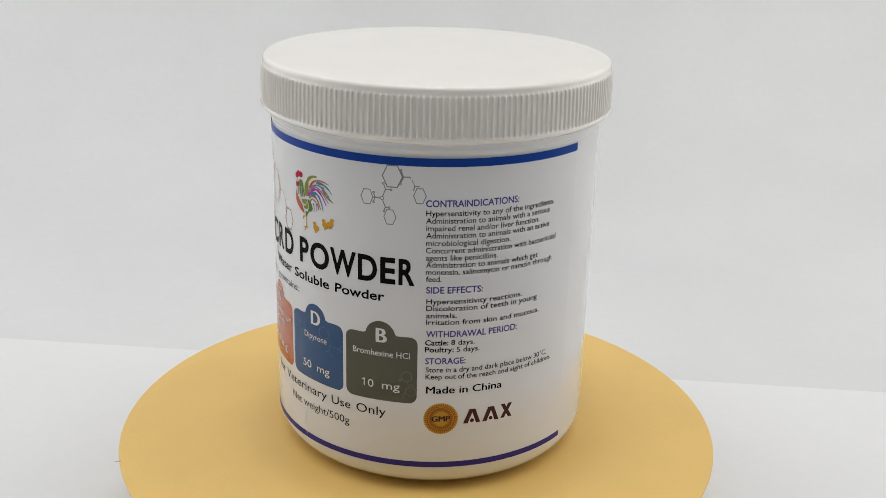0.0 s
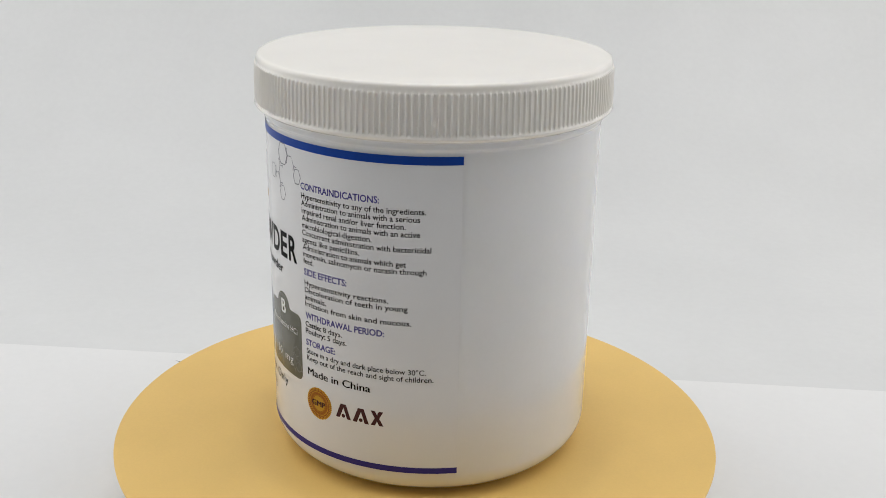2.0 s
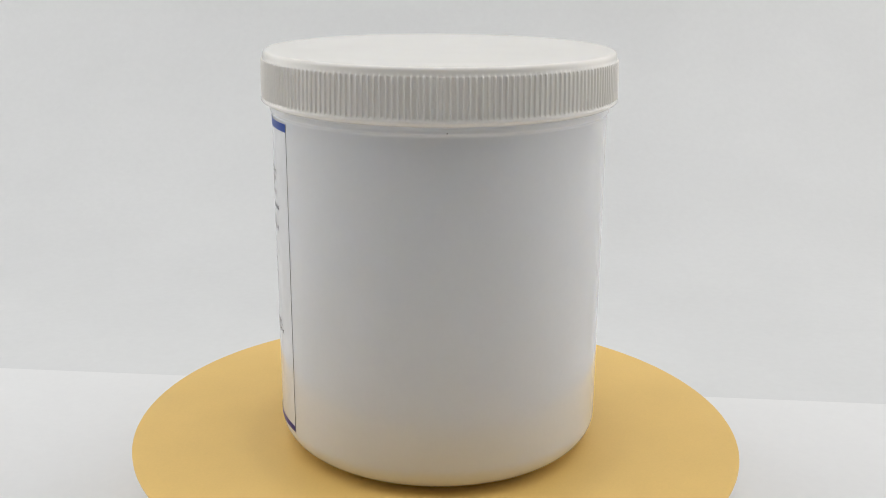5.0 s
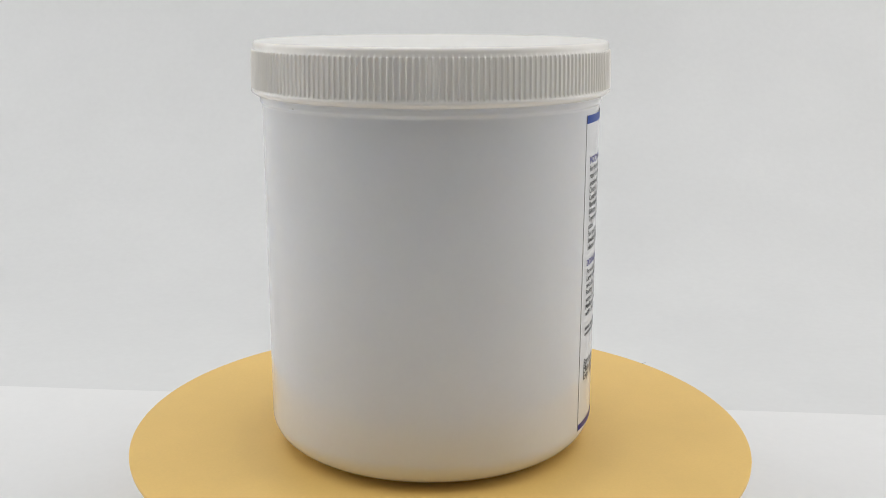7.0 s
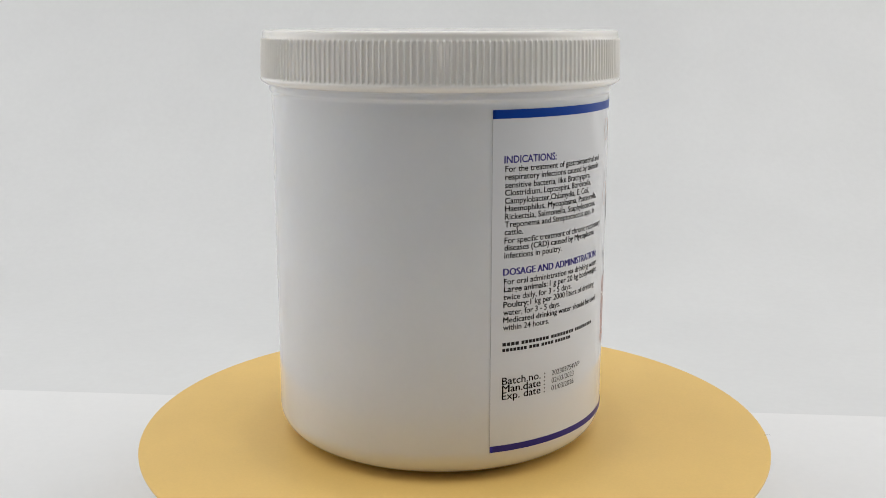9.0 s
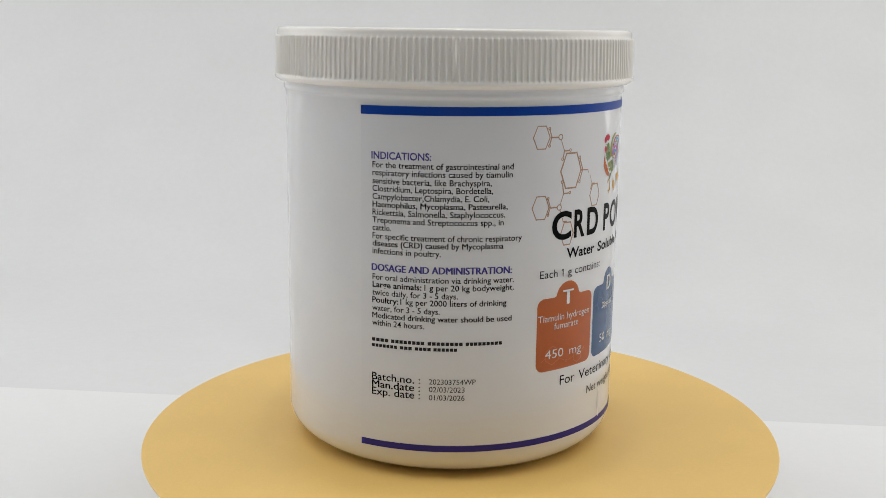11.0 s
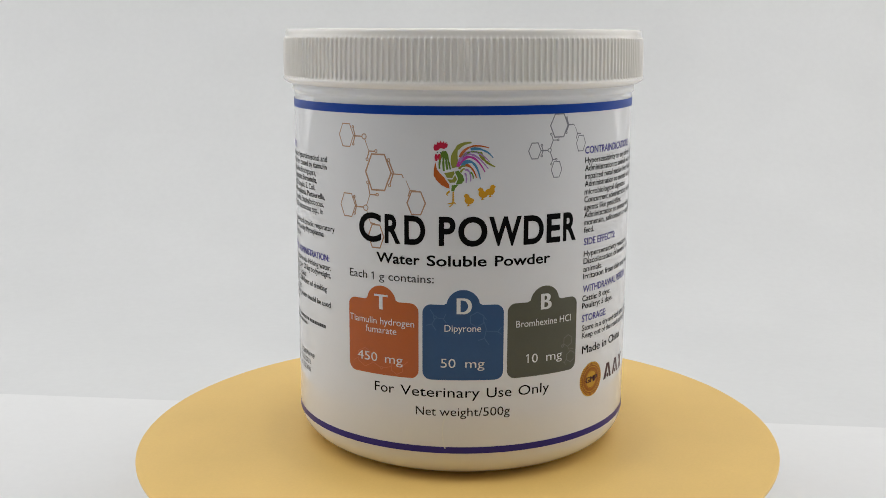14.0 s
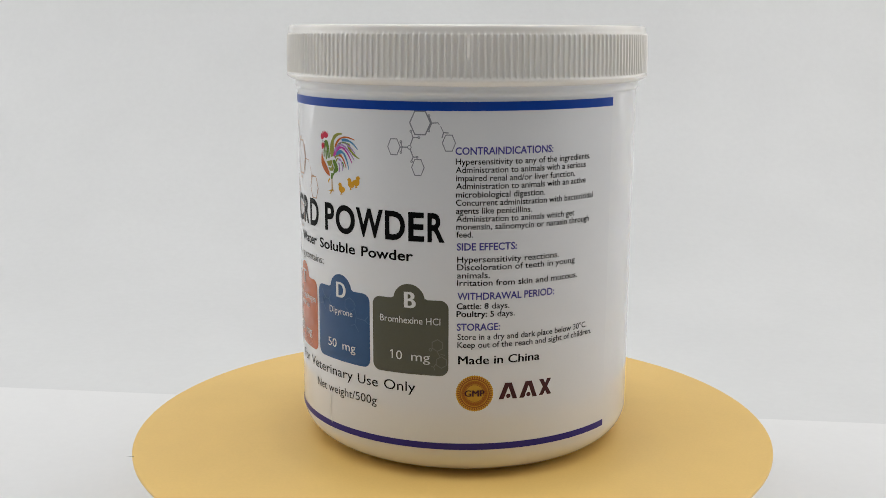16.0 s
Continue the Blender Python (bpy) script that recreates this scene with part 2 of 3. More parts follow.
def wrap(bm, level, slope=0.0, s0=0.0, cut=0.0014):
    """Bend a flat drawing (millimetres along the arc and up) round the jar, level steps above the label."""
    if cut and bm.verts:
        xs = [v.co.x for v in bm.verts]
        x = math.ceil(min(xs) / 1.4) * 1.4
        while x < max(xs):
            bmesh.ops.bisect_plane(bm, geom=bm.verts[:] + bm.edges[:] + bm.faces[:], plane_co=(x, 0, 0), plane_no=(1, 0, 0))
            x += 1.4
    r = R + 0.00012 + 0.00003 * level
    for v in bm.verts:
        s, z = 0.991 * v.co.x, 0.9917 * (v.co.y + slope * (v.co.x - s0)) + 1.37
        a = MID + (s - 0.05) / 1000 / R
        rise = r + v.co.z / 1000
        v.co = (rise * math.cos(a), rise * math.sin(a), z / 1000)
    return bm


def add_poly(bm, points):
    vs = [bm.verts.new((x, y, 0)) for x, y in points]
    es = [bm.edges.new((vs[k], vs[(k + 1) % len(vs)])) for k in range(len(vs))]
    made = bmesh.ops.triangle_fill(bm, use_beauty=True, use_dissolve=False, edges=es, normal=(0, 0, 1))
    return made


def poly(points):
    bm = bmesh.new()
    add_poly(bm, points)
    return bm


def oval(x, y, rx, ry, n=24):
    return [(x + rx * math.cos(2 * math.pi * k / n), y + ry * math.sin(2 * math.pi * k / n)) for k in range(n)]


def add_ring(bm, x, y, rx, ry, w, n=24, turn=0.0):
    """An outline of an oval or a regular polygon, w wide."""
    out, inn = [], []
    for k in range(n):
        a = turn + 2 * math.pi * k / n
        out.append(bm.verts.new((x + (rx + w / 2) * math.cos(a), y + (ry + w / 2) * math.sin(a), 0)))
        inn.append(bm.verts.new((x + (rx - w / 2) * math.cos(a), y + (ry - w / 2) * math.sin(a), 0)))
    for k in range(n):
        j = (k + 1) % n
        bm.faces.new((inn[k], out[k], out[j], inn[j]))


def add_stroke(bm, points, w0, w1=None, steps=10):
    """A tapered stroke along a quadratic curve through three control points, or a straight one between two."""
    w1 = w0 if w1 is None else w1
    if len(points) == 2:
        (x0, y0), (x1, y1) = points
        points, steps = [(x0, y0), ((x0 + x1) / 2, (y0 + y1) / 2), (x1, y1)], 1
    p0, p1, p2 = (Vector(p) for p in points)
    last = None
    for k in range(steps + 1):
        t = k / steps
        p = p0 * (1 - t) ** 2 + p1 * 2 * t * (1 - t) + p2 * t * t
        d = ((p1 - p0) * (1 - t) + (p2 - p1) * t).normalized()
        w = (w0 + (w1 - w0) * t) / 2
        if steps > 1:
            w *= 0.55 + 0.45 * math.sin(math.pi * min(1, t * 1.6 + 0.15)) if t < 0.55 else 1
        pair = bm.verts.new((p.x - d.y * w, p.y + d.x * w, 0)), bm.verts.new((p.x + d.y * w, p.y - d.x * w, 0))
        if last:
            bm.faces.new((last[0], last[1], pair[1], pair[0]))
        last = pair


def drawing(name, bm, mat, parent, level=1, label="", slope=0.005):
    wrap(bm, level, slope)
    bmesh.ops.recalc_face_normals(bm, faces=bm.faces)
    return part(name, bm, mat, parent, label, True)


# text, start and end along the arc, base line, capital height (all in millimetres), weight, ink, level
LEFT = [
    ("INDICATIONS:", -80.7, -64.1, 87.5, 1.9, 2, HEADING),
    ("For the treatment of gastrointestinal and", -80.4, -42.2, 85.2, 1.6, 1, BLACK),
    ("respiratory infections caused by tiamulin", -80.4, -42.4, 83.1, 1.6, 1, BLACK),
    ("sensitive bacteria, like Brachyspira,", -80.4, -48.1, 80.9, 1.6, 1, BLACK),
    ("Clostridium, Leptospira, Bordetella,", -80.4, -47.7, 78.85, 1.6, 1, BLACK),
    ("Campylobacter,Chlamydia, E. Coli,", -80.4, -48.7, 76.7, 1.6, 1, BLACK),
    ("Haemophilus, Mycoplasma, Pasteurella,", -80.4, -43.6, 74.6, 1.6, 1, BLACK),
    ("Rickettsia, Salmonella, Staphylococcus,", -80.4, -44.2, 72.45, 1.6, 1, BLACK),
    ("Treponema and Streptococcus spp., in", -80.4, -44.6, 70.35, 1.6, 1, BLACK),
    ("cattle.", -80.4, -74.9, 68.25, 1.6, 1, BLACK),
    ("For specific treatment of chronic respiratory", -80.4, -39.3, 66.0, 1.6, 1, BLACK),
    ("diseases (CRD) caused by Mycoplasma", -80.4, -44.5, 64.0, 1.6, 1, BLACK),
    ("infections in poultry.", -80.4, -61.3, 61.9, 1.6, 1, BLACK),
    ("DOSAGE AND ADMINISTRATION:", -80.7, -41.9, 57.2, 1.9, 2, HEADING),
    ("For oral administration via drinking water.", -80.4, -41.3, 54.7, 1.6, 1, BLACK),
    ("Large animals:", -80.4, -66.4, 52.6, 1.6, 2, BLACK),
    ("1 g per 20 kg bodyweight,", -65.6, -41.3, 52.65, 1.6, 1, BLACK),
    ("twice daily, for 3 - 5 days.", -80.5, -56.6, 50.4, 1.6, 1, BLACK),
    ("Poultry:", -80.5, -72.8, 48.3, 1.6, 2, BLACK),
    ("1 kg per 2000 liters of drinking", -72.2, -43.3, 48.4, 1.6, 1, BLACK),
    ("water, for 3 - 5 days.", -80.5, -61.4, 46.1, 1.6, 1, BLACK),
    ("Medicated drinking water should be used", -80.5, -41.7, 44.0, 1.6, 1, BLACK),
    ("within 24 hours.", -80.5, -65.6, 41.9, 1.6, 1, BLACK),
    ("Batch.no. :", -80.6, -66.5, 26.4, 2.1, 1, BLACK),
    ("Man.date :", -80.6, -66.5, 24.2, 2.1, 1, BLACK),
    ("Exp. date :", -80.6, -66.5, 22.1, 2.1, 1, BLACK),
    ("202303754WP", -64.1, -51.4, 26.5, 1.5, 0, GREY_INK),
    ("02/03/2023", -64.1, -54.4, 24.3, 1.5, 0, GREY_INK),
    ("01/03/2026", -64.1, -54.4, 22.0, 1.5, 0, GREY_INK),
]
FRONT = [
    ("C", -29.9, -22.8, 65.5, 7.35, 3, BLACK), ("R", -21.7, -17.1, 65.5, 7.35, 3, BLACK), ("D", -16.0, -10.2, 65.5, 7.35, 3, BLACK),
    ("P", -6.6, -2.2, 65.5, 7.35, 3, BLACK), ("O", -1.5, 6.2, 65.5, 7.35, 3, BLACK), ("W", 6.6, 15.5, 65.5, 7.35, 3, BLACK),
    ("D", 16.1, 22.0, 65.5, 7.35, 3, BLACK), ("E", 22.9, 27.3, 65.5, 7.35, 3, BLACK), ("R", 28.2, 32.8, 65.5, 7.35, 3, BLACK),
    ("Water", -24.3, -11.7, 59.8, 2.75, 2, BLACK), ("Soluble", -9.8, 6.1, 59.8, 2.75, 2, BLACK), ("Powder", 8.3, 24.2, 59.8, 2.75, 2, BLACK),
    ("Each", -33.4, -27.4, 54.9, 2.2, 0, GREY_INK), ("g", -23.6, -21.9, 54.9, 2.2, 0, GREY_INK), ("contains:", -20.7, -7.9, 55.0, 2.2, 0, GREY_INK),
    ("T", -25.2, -20.9, 46.7, 4.2, 2, WHITE_INK),
    ("D", -1.8, 2.3, 46.8, 4.4, 2, WHITE_INK),
    ("B", 21.6, 25.0, 47.0, 4.4, 2, WHITE_INK),
    ("Tiamulin hydrogen", -33.6, -13.3, 42.5, 1.9, 0, WHITE_INK),
    ("fumarate", -28.0, -18.4, 40.0, 1.9, 0, WHITE_INK),
    ("Dipyrone", -5.0, 4.8, 41.9, 1.9, 0, WHITE_INK),
    ("Bromhexine HCl", 14.4, 31.7, 42.6, 1.9, 0, WHITE_INK),
    ("450", -30.9, -24.3, 31.8, 2.5, 0, WHITE_INK), ("mg", -21.9, -16.6, 31.8, 2.5, 0, WHITE_INK),
    ("50", -6.0, -2.0, 31.85, 2.5, 0, WHITE_INK), ("mg", 0.6, 5.8, 31.85, 2.5, 0, WHITE_INK),
    ("0", 19.2, 21.0, 32.3, 2.5, 0, WHITE_INK), ("mg", 23.6, 28.9, 32.3, 2.5, 0, WHITE_INK),
    ("For", -25.2, -19.2, 23.4, 2.8, 0, BLACK), ("Veterinary", -17.3, 4.6, 23.4, 2.8, 0, BLACK), ("Use", 6.5, 13.4, 23.4, 2.8, 0, BLACK), ("Only", 15.4, 24.8, 23.4, 2.8, 0, BLACK),
    ("Net", -12.9, -7.3, 18.1, 2.45, 0, GREY_INK), ("weight/500g", -6.3, 13.0, 18.15, 2.45, 0, GREY_INK),
]
RIGHT = [
    ("CONTRAINDICATIONS:", 35.5, 62.0, 88.5, 1.9, 2, HEADING),
    ("Hypersensitivity to any of the ingredients.", 35.6, 74.7, 85.9, 1.6, 1, BLACK),
    ("Administration to animals with a serious", 35.6, 73.1, 83.75, 1.6, 1, BLACK),
    ("impaired renal and/or liver function.", 35.7, 69.3, 81.6, 1.6, 1, BLACK),
    ("Administration to animals with an active", 35.7, 73.2, 79.5, 1.6, 1, BLACK),
    ("microbiological digestion.", 35.7, 59.8, 77.3, 1.6, 1, BLACK),
    ("Concurrent administration with bactericidal", 35.7, 76.2, 75.15, 1.6, 1, BLACK),
    ("agents like penicillins.", 35.7, 56.1, 73.0, 1.6, 1, BLACK),
    ("Administration to animals which get", 35.8, 69.4, 70.9, 1.6, 1, BLACK),
    ("monensin, salinomycin or narasin through", 35.8, 75.0, 68.8, 1.6, 1, BLACK),
    ("feed.", 35.9, 40.2, 66.7, 1.6, 1, BLACK),
    ("SIDE EFFECTS:", 36.0, 52.0, 63.25, 1.9, 2, HEADING),
    ("Hypersensitivity reactions.", 36.1, 64.5, 60.0, 1.6, 1, BLACK),
    ("Discoloration of teeth in young", 36.1, 70.0, 57.9, 1.6, 1, BLACK),
    ("animals.", 36.1, 44.8, 55.7, 1.6, 1, BLACK),
    ("Irritation from skin and mucous.", 36.1, 71.0, 53.65, 1.6, 1, BLACK),
    ("WITHDRAWAL PERIOD:", 36.2, 63.3, 49.85, 1.9, 2, HEADING),
    ("Cattle:", 36.0, 42.6, 47.3, 1.6, 2, BLACK),
    ("8 days.", 43.4, 50.2, 47.4, 1.6, 1, BLACK),
    ("Poultry:", 36.0, 44.2, 45.15, 1.6, 2, BLACK),
    ("5 days.", 45.0, 51.7, 45.2, 1.6, 1, BLACK),
    ("STORAGE:", 36.1, 47.7, 41.4, 1.9, 2, HEADING),
    ("Store in a dry and dark place below 30°C.", 36.3, 75.2, 38.8, 1.6, 1, BLACK),
    ("Keep out of the reach and sight of children.", 36.3, 77.3, 36.6, 1.6, 1, BLACK),
    ("Made in China", 36.5, 59.2, 32.0, 2.3, 1, BLACK),
]
SEAL_X, SEAL_Y = 41.0, 23.8


def build_texts(label):
    jobs = [(row, 0.004) for row in LEFT] + [(row, 0.004) for row in FRONT] + [(row, 0.011) for row in RIGHT]
    jobs.append((("GMP", SEAL_X - 2.75, SEAL_X + 2.75, SEAL_Y - 0.85, 1.75, 2, MAROON), 0.011))
    drafts = []
    for (words, s0, s1, z, cap, weight, mat), slope in jobs:
        curve = bpy.data.curves.new("text_line", "FONT")
        curve.body, curve.size, curve.resolution_u = words, 1.0, 5 if cap > 4 else 3
        thin = weight < 3 and ("M" in words or len(words) == 1)
        curve.offset = 0.0 if thin else (0.0, 0.008, 0.018, 0.028)[weight]
        drafts.append(new("text_line", curve))
    bpy.context.view_layer.update()
    graph = bpy.context.evaluated_depsgraph_get()
    for draft, ((words, s0, s1, z, cap, weight, mat), slope) in zip(drafts, jobs):
        thin = weight < 3 and ("M" in words or len(words) == 1)
        me = bpy.data.meshes.new_from_object(draft.evaluated_get(graph))
        bm = bmesh.new()
        bm.from_mesh(me)
        bpy.data.meshes.remove(me)
        xs = [v.co.x for v in bm.verts]
        x0, x1 = min(xs), max(xs)
        for v in bm.verts:
            v.co = (s0 + (v.co.x - x0) * (s1 - s0 - (0.055 * cap * weight if thin else 0)) / (x1 - x0), z + v.co.y * cap / 0.69, 0)
        # heavier weights: the same letters again, a little further along
        base = bm.verts[:] + bm.edges[:] + bm.faces[:]
        for k in range(weight if thin else 0):
            twin = bmesh.ops.duplicate(bm, geom=base)["geom"]
            for v in twin:
                if isinstance(v, bmesh.types.BMVert):
                    v.co.x += 0.055 * cap * (k + 1)
                    v.co.z += 0.006 * (k + 1)
        level = 6 if words == "GMP" else 3 if mat is WHITE_INK else 2
        wrap(bm, level, slope, s0, cut=cap > 2.4)
        bmesh.ops.recalc_face_normals(bm, faces=bm.faces)
        part("text_line", bm, mat, label, smooth=True)
        old = draft.data
        bpy.data.objects.remove(draft)
        bpy.data.curves.remove(old)


def tile_outline(x0, x1, y0, y1, top, tab):
    """A rounded tile with a round tab on its upper edge, anticlockwise."""
    r, pts = 2.3, []
    mid = (x0 + x1) / 2
    for cx, cy, a0 in ((x0 + r, y0 + r, 180), (x1 - r, y0 + r, 270), (x1 - r, y1 - r, 0)):
        pts += [(cx + r * math.cos(radians(a0 + 15 * k)), cy + r * math.sin(radians(a0 + 15 * k))) for k in range(7)]
    rise = top - y1
    rad = (tab * tab + rise * rise) / (2 * rise)
    a = math.atan2(rise - rad, tab)
    pts += [(mid + tab + 0.7, y1), (mid + tab + 0.2, y1 + 0.25)]
    pts += [(mid + rad * math.cos(a + (math.pi - 2 * a) * k / 14), top - rad + rad * math.sin(a + (math.pi - 2 * a) * k / 14)) for k in range(1, 14)]
    pts += [(mid - tab - 0.2, y1 + 0.25), (mid - tab - 0.7, y1)]
    pts += [(x0 + r + r * math.cos(radians(90 + 15 * k)), y1 - r + r * math.sin(radians(90 + 15 * k))) for k in range(7)]
    return pts


def build_molecules(label):
    bm = bmesh.new()
    for x, y, rx, ry, w in ((-34.1, 93.6, 2.6, 3.5, 0.28), (-23.6, 84.2, 3.9, 5.5, 0.42), (-33.8, 74.7, 2.7, 3.6, 0.28), (-12.7, 76.5, 2.5, 3.5, 0.34), (-24.4, 66.9, 2.4, 3.6, 0.34)):
        add_ring(bm, x, y, rx, ry, w * 1.2, 6)
    for x, y, r in ((-27.9, 93.5, 0.7), (-27.6, 74.4, 0.75), (-24.2, 89.8, 0.35), (-23.9, 78.2, 0.35), (-31.7, 95.9, 0.3), (-31.6, 91.3, 0.3), (-31.5, 77.1, 0.3), (-31.4, 72.6, 0.3),
                    (-20.4, 87.6, 0.35), (-20.2, 80.9, 0.35), (-27.0, 87.5, 0.35), (-26.9, 81.3, 0.35)):
        add_ring(bm, x, y, r, r, 0.27, 12)
    for a, b, w in (((-31.3, 93.5), (-28.6, 93.5), 0.3), ((-27.7, 92.8), (-26.4, 89.7), 0.18), ((-26.4, 89.7), (-24.5, 89.7), 0.3), ((-26.4, 89.7), (-26.9, 87.8), 0.3),
                    ((-19.5, 84.0), (-16.6, 83.9), 0.25), ((-16.6, 83.9), (-16.2, 83.0), 0.2), ((-15.5, 82.4), (-14.3, 79.8), 0.16), ((-14.4, 79.8), (-12.7, 79.7), 0.28), ((-14.4, 79.8), (-14.9, 78.2), 0.28),
                    ((-31.0, 74.5), (-28.3, 74.5), 0.3), ((-27.3, 75.1), (-26.2, 78.1), 0.18), ((-26.2, 78.1), (-24.2, 78.1), 0.3), ((-26.2, 78.1), (-26.8, 81.0), 0.28),
                    ((-27.3, 73.7), (-26.1, 70.4), 0.18), ((-26.2, 70.4), (-24.6, 70.3), 0.28), ((-31.6, 95.6), (-30.9, 93.6), 0.28), ((-31.6, 91.6), (-30.9, 93.6), 0.28),
                    ((-31.4, 76.8), (-30.7, 74.6), 0.28), ((-31.3, 72.9), (-30.7, 74.6), 0.28), ((-20.3, 87.3), (-19.0, 84.2), 0.34), ((-20.1, 81.2), (-19.0, 84.2), 0.34)):
        add_stroke(bm, (a, b), w * 1.2)
    drawing("molecule_print", bm, PEACH, label, 1, "peach line drawing of a molecule")
    bm = bmesh.new()
    for x, y, rx, ry, w in ((18.9, 90.0, 1.8, 2.4, 0.26), (26.2, 96.4, 2.8, 3.5, 0.32), (33.8, 91.3, 1.7, 2.4, 0.24), (25.6, 84.8, 1.7, 2.4, 0.24)):
        add_ring(bm, x, y, rx, ry, w * 1.2, 6)
    for x, y, r in ((23.3, 90.0, 0.5), (20.9, 91.4, 0.25), (20.9, 88.6, 0.25), (25.9, 92.6, 0.25), (23.7, 94.2, 0.25), (28.6, 98.3, 0.25), (28.5, 94.4, 0.25), (25.4, 87.5, 0.25), (23.9, 86.3, 0.25)):
        add_ring(bm, x, y, r, r, 0.24, 10)
    for a, b, w in (((20.8, 90.0), (22.8, 90.0), 0.28), ((23.5, 90.5), (24.3, 92.6), 0.24), ((24.3, 92.6), (25.8, 92.6), 0.22), ((24.3, 92.6), (23.8, 94.0), 0.22), ((23.5, 89.5), (24.3, 87.5), 0.24), ((24.3, 87.5), (25.3, 87.5), 0.24),
                    ((24.3, 87.5), (23.9, 86.5), 0.22), ((29.0, 96.4), (31.0, 96.5), 0.24), ((31.0, 96.5), (31.3, 96.0), 0.2), ((31.6, 95.7), (32.4, 94.0), 0.18), ((32.4, 94.0), (33.7, 93.9), 0.24), ((32.4, 94.0), (32.0, 92.6), 0.24),
                    ((28.6, 98.1), (29.3, 96.4), 0.26), ((28.5, 94.6), (29.3, 96.4), 0.26), ((20.9, 91.2), (21.3, 90.0), 0.24), ((20.9, 88.8), (21.3, 90.0), 0.24)):
        add_stroke(bm, (a, b), w * 1.2)
    drawing("molecule_print", bm, SILVER, label, 1, "silver grey line drawing of a molecule")


def build_rooster(label):
    def q(points):
        return [((x - 609) * 0.0508, 100.46 - 0.0492 * y) for x, y in points]

    def fill(name, mat, *polys):
        bm = bmesh.new()
        for pts in polys:
            add_poly(bm, q(pts))
        drawing(name, bm, mat, label, 2)

    def feathers(name, mat, *strokes):
        bm = bmesh.new()
        for a, b, c, w0, w1 in strokes:
            add_stroke(bm, q((a, b, c)), w0 * 0.084, w1 * 0.085, 14)
        drawing(name, bm, mat, label, 2)

    fill("rooster_comb", RED, [(450, 190), (455, 170), (466, 172), (470, 156), (480, 165), (486, 150), (494, 163), (504, 152), (507, 165), (518, 156), (517, 168), (525, 166), (521, 186), (505, 194), (488, 190), (470, 204), (457, 204)], oval(465, 240, 9, 20, 12), oval(481, 237, 8, 17, 12))
    feathers("rooster_neck", LEAF, ((502, 208), (478, 250), (482, 300), 9, 5), ((507, 205), (497, 255), (505, 312), 9, 6), ((511, 205), (516, 255), (522, 305), 9, 6), ((515, 212), (530, 260), (537, 303), 8, 4))
    fill("rooster_breast", ORANGE, [(461, 264), (453, 300), (452, 335), (466, 360), (490, 385), (518, 400), (534, 404), (531, 382), (505, 345), (480, 318), (468, 300)])
    fill("rooster_wing", MOSS, [(506, 322), (530, 318), (556, 312), (560, 322), (548, 348), (520, 346)], [(522, 354), (548, 356), (562, 330), (572, 356), (560, 372), (535, 374)])
    fill("rooster_back", LEAF, [(560, 314), (580, 308), (602, 335), (609, 360), (596, 378), (570, 384), (566, 380), (578, 352)], [(545, 386), (580, 384), (562, 404), (558, 420), (543, 418)])
    fill("rooster_legs", GOLD, [(549, 420), (556, 420), (558, 474), (570, 489), (556, 484), (540, 503), (528, 504), (545, 488), (514, 488), (548, 478)], [(534, 414), (520, 424), (515, 436), (526, 446), (523, 436), (536, 424)])
    feathers("tail_feather", MOSS, ((562, 292), (536, 165), (645, 160), 26, 5), ((688, 212), (705, 265), (768, 290), 15, 3), ((583, 300), (590, 282), (618, 284), 8, 4), ((590, 318), (600, 296), (612, 300), 7, 4))
    feathers("tail_feather", ORANGE, ((585, 238), (625, 150), (735, 190), 10, 3), ((614, 280), (648, 275), (672, 348), 10, 3))
    feathers("tail_feather", TEAL, ((640, 196), (710, 182), (757, 242), 11, 3), ((592, 282), (662, 215), (692, 356), 15, 3))
    feathers("tail_feather", LILAC, ((578, 268), (630, 160), (732, 300), 12, 3), ((586, 256), (640, 158), (738, 262), 9, 3), ((612, 304), (645, 300), (642, 366), 8, 3), ((612, 322), (624, 338), (618, 375), 7, 3))
    fill("rooster_eye", BLACK, oval(487, 214, 4, 4, 10), oval(471, 212, 4, 3, 10))
    feathers("tail_feather", LEAF, ((600, 232), (640, 196), (690, 215), 7, 3), ((640, 318), (655, 322), (655, 352), 7, 3))
    feathers("tail_feather", MAGENTA, ((573, 288), (640, 170), (716, 318), 14, 3))
    for x, y, turn in ((633, 465, 1), (705, 432, 1), (745, 418, -1)):
        body = [(x + turn * (dx + 0), y + dy) for dx, dy in ((-27, -22), (-14, -34), (0, -28), (4, -14), (20, -8), (28, 0), (22, 16), (6, 24), (-12, 20), (-22, 6), (-20, -12))]
        legs = [(x - 4, y + 22), (x + 2, y + 22), (x + 3, y + 30), (x + 14, y + 30), (x - 10, y + 35)]
        fill("chick_print", CHICK, body if turn > 0 else body[::-1], legs)


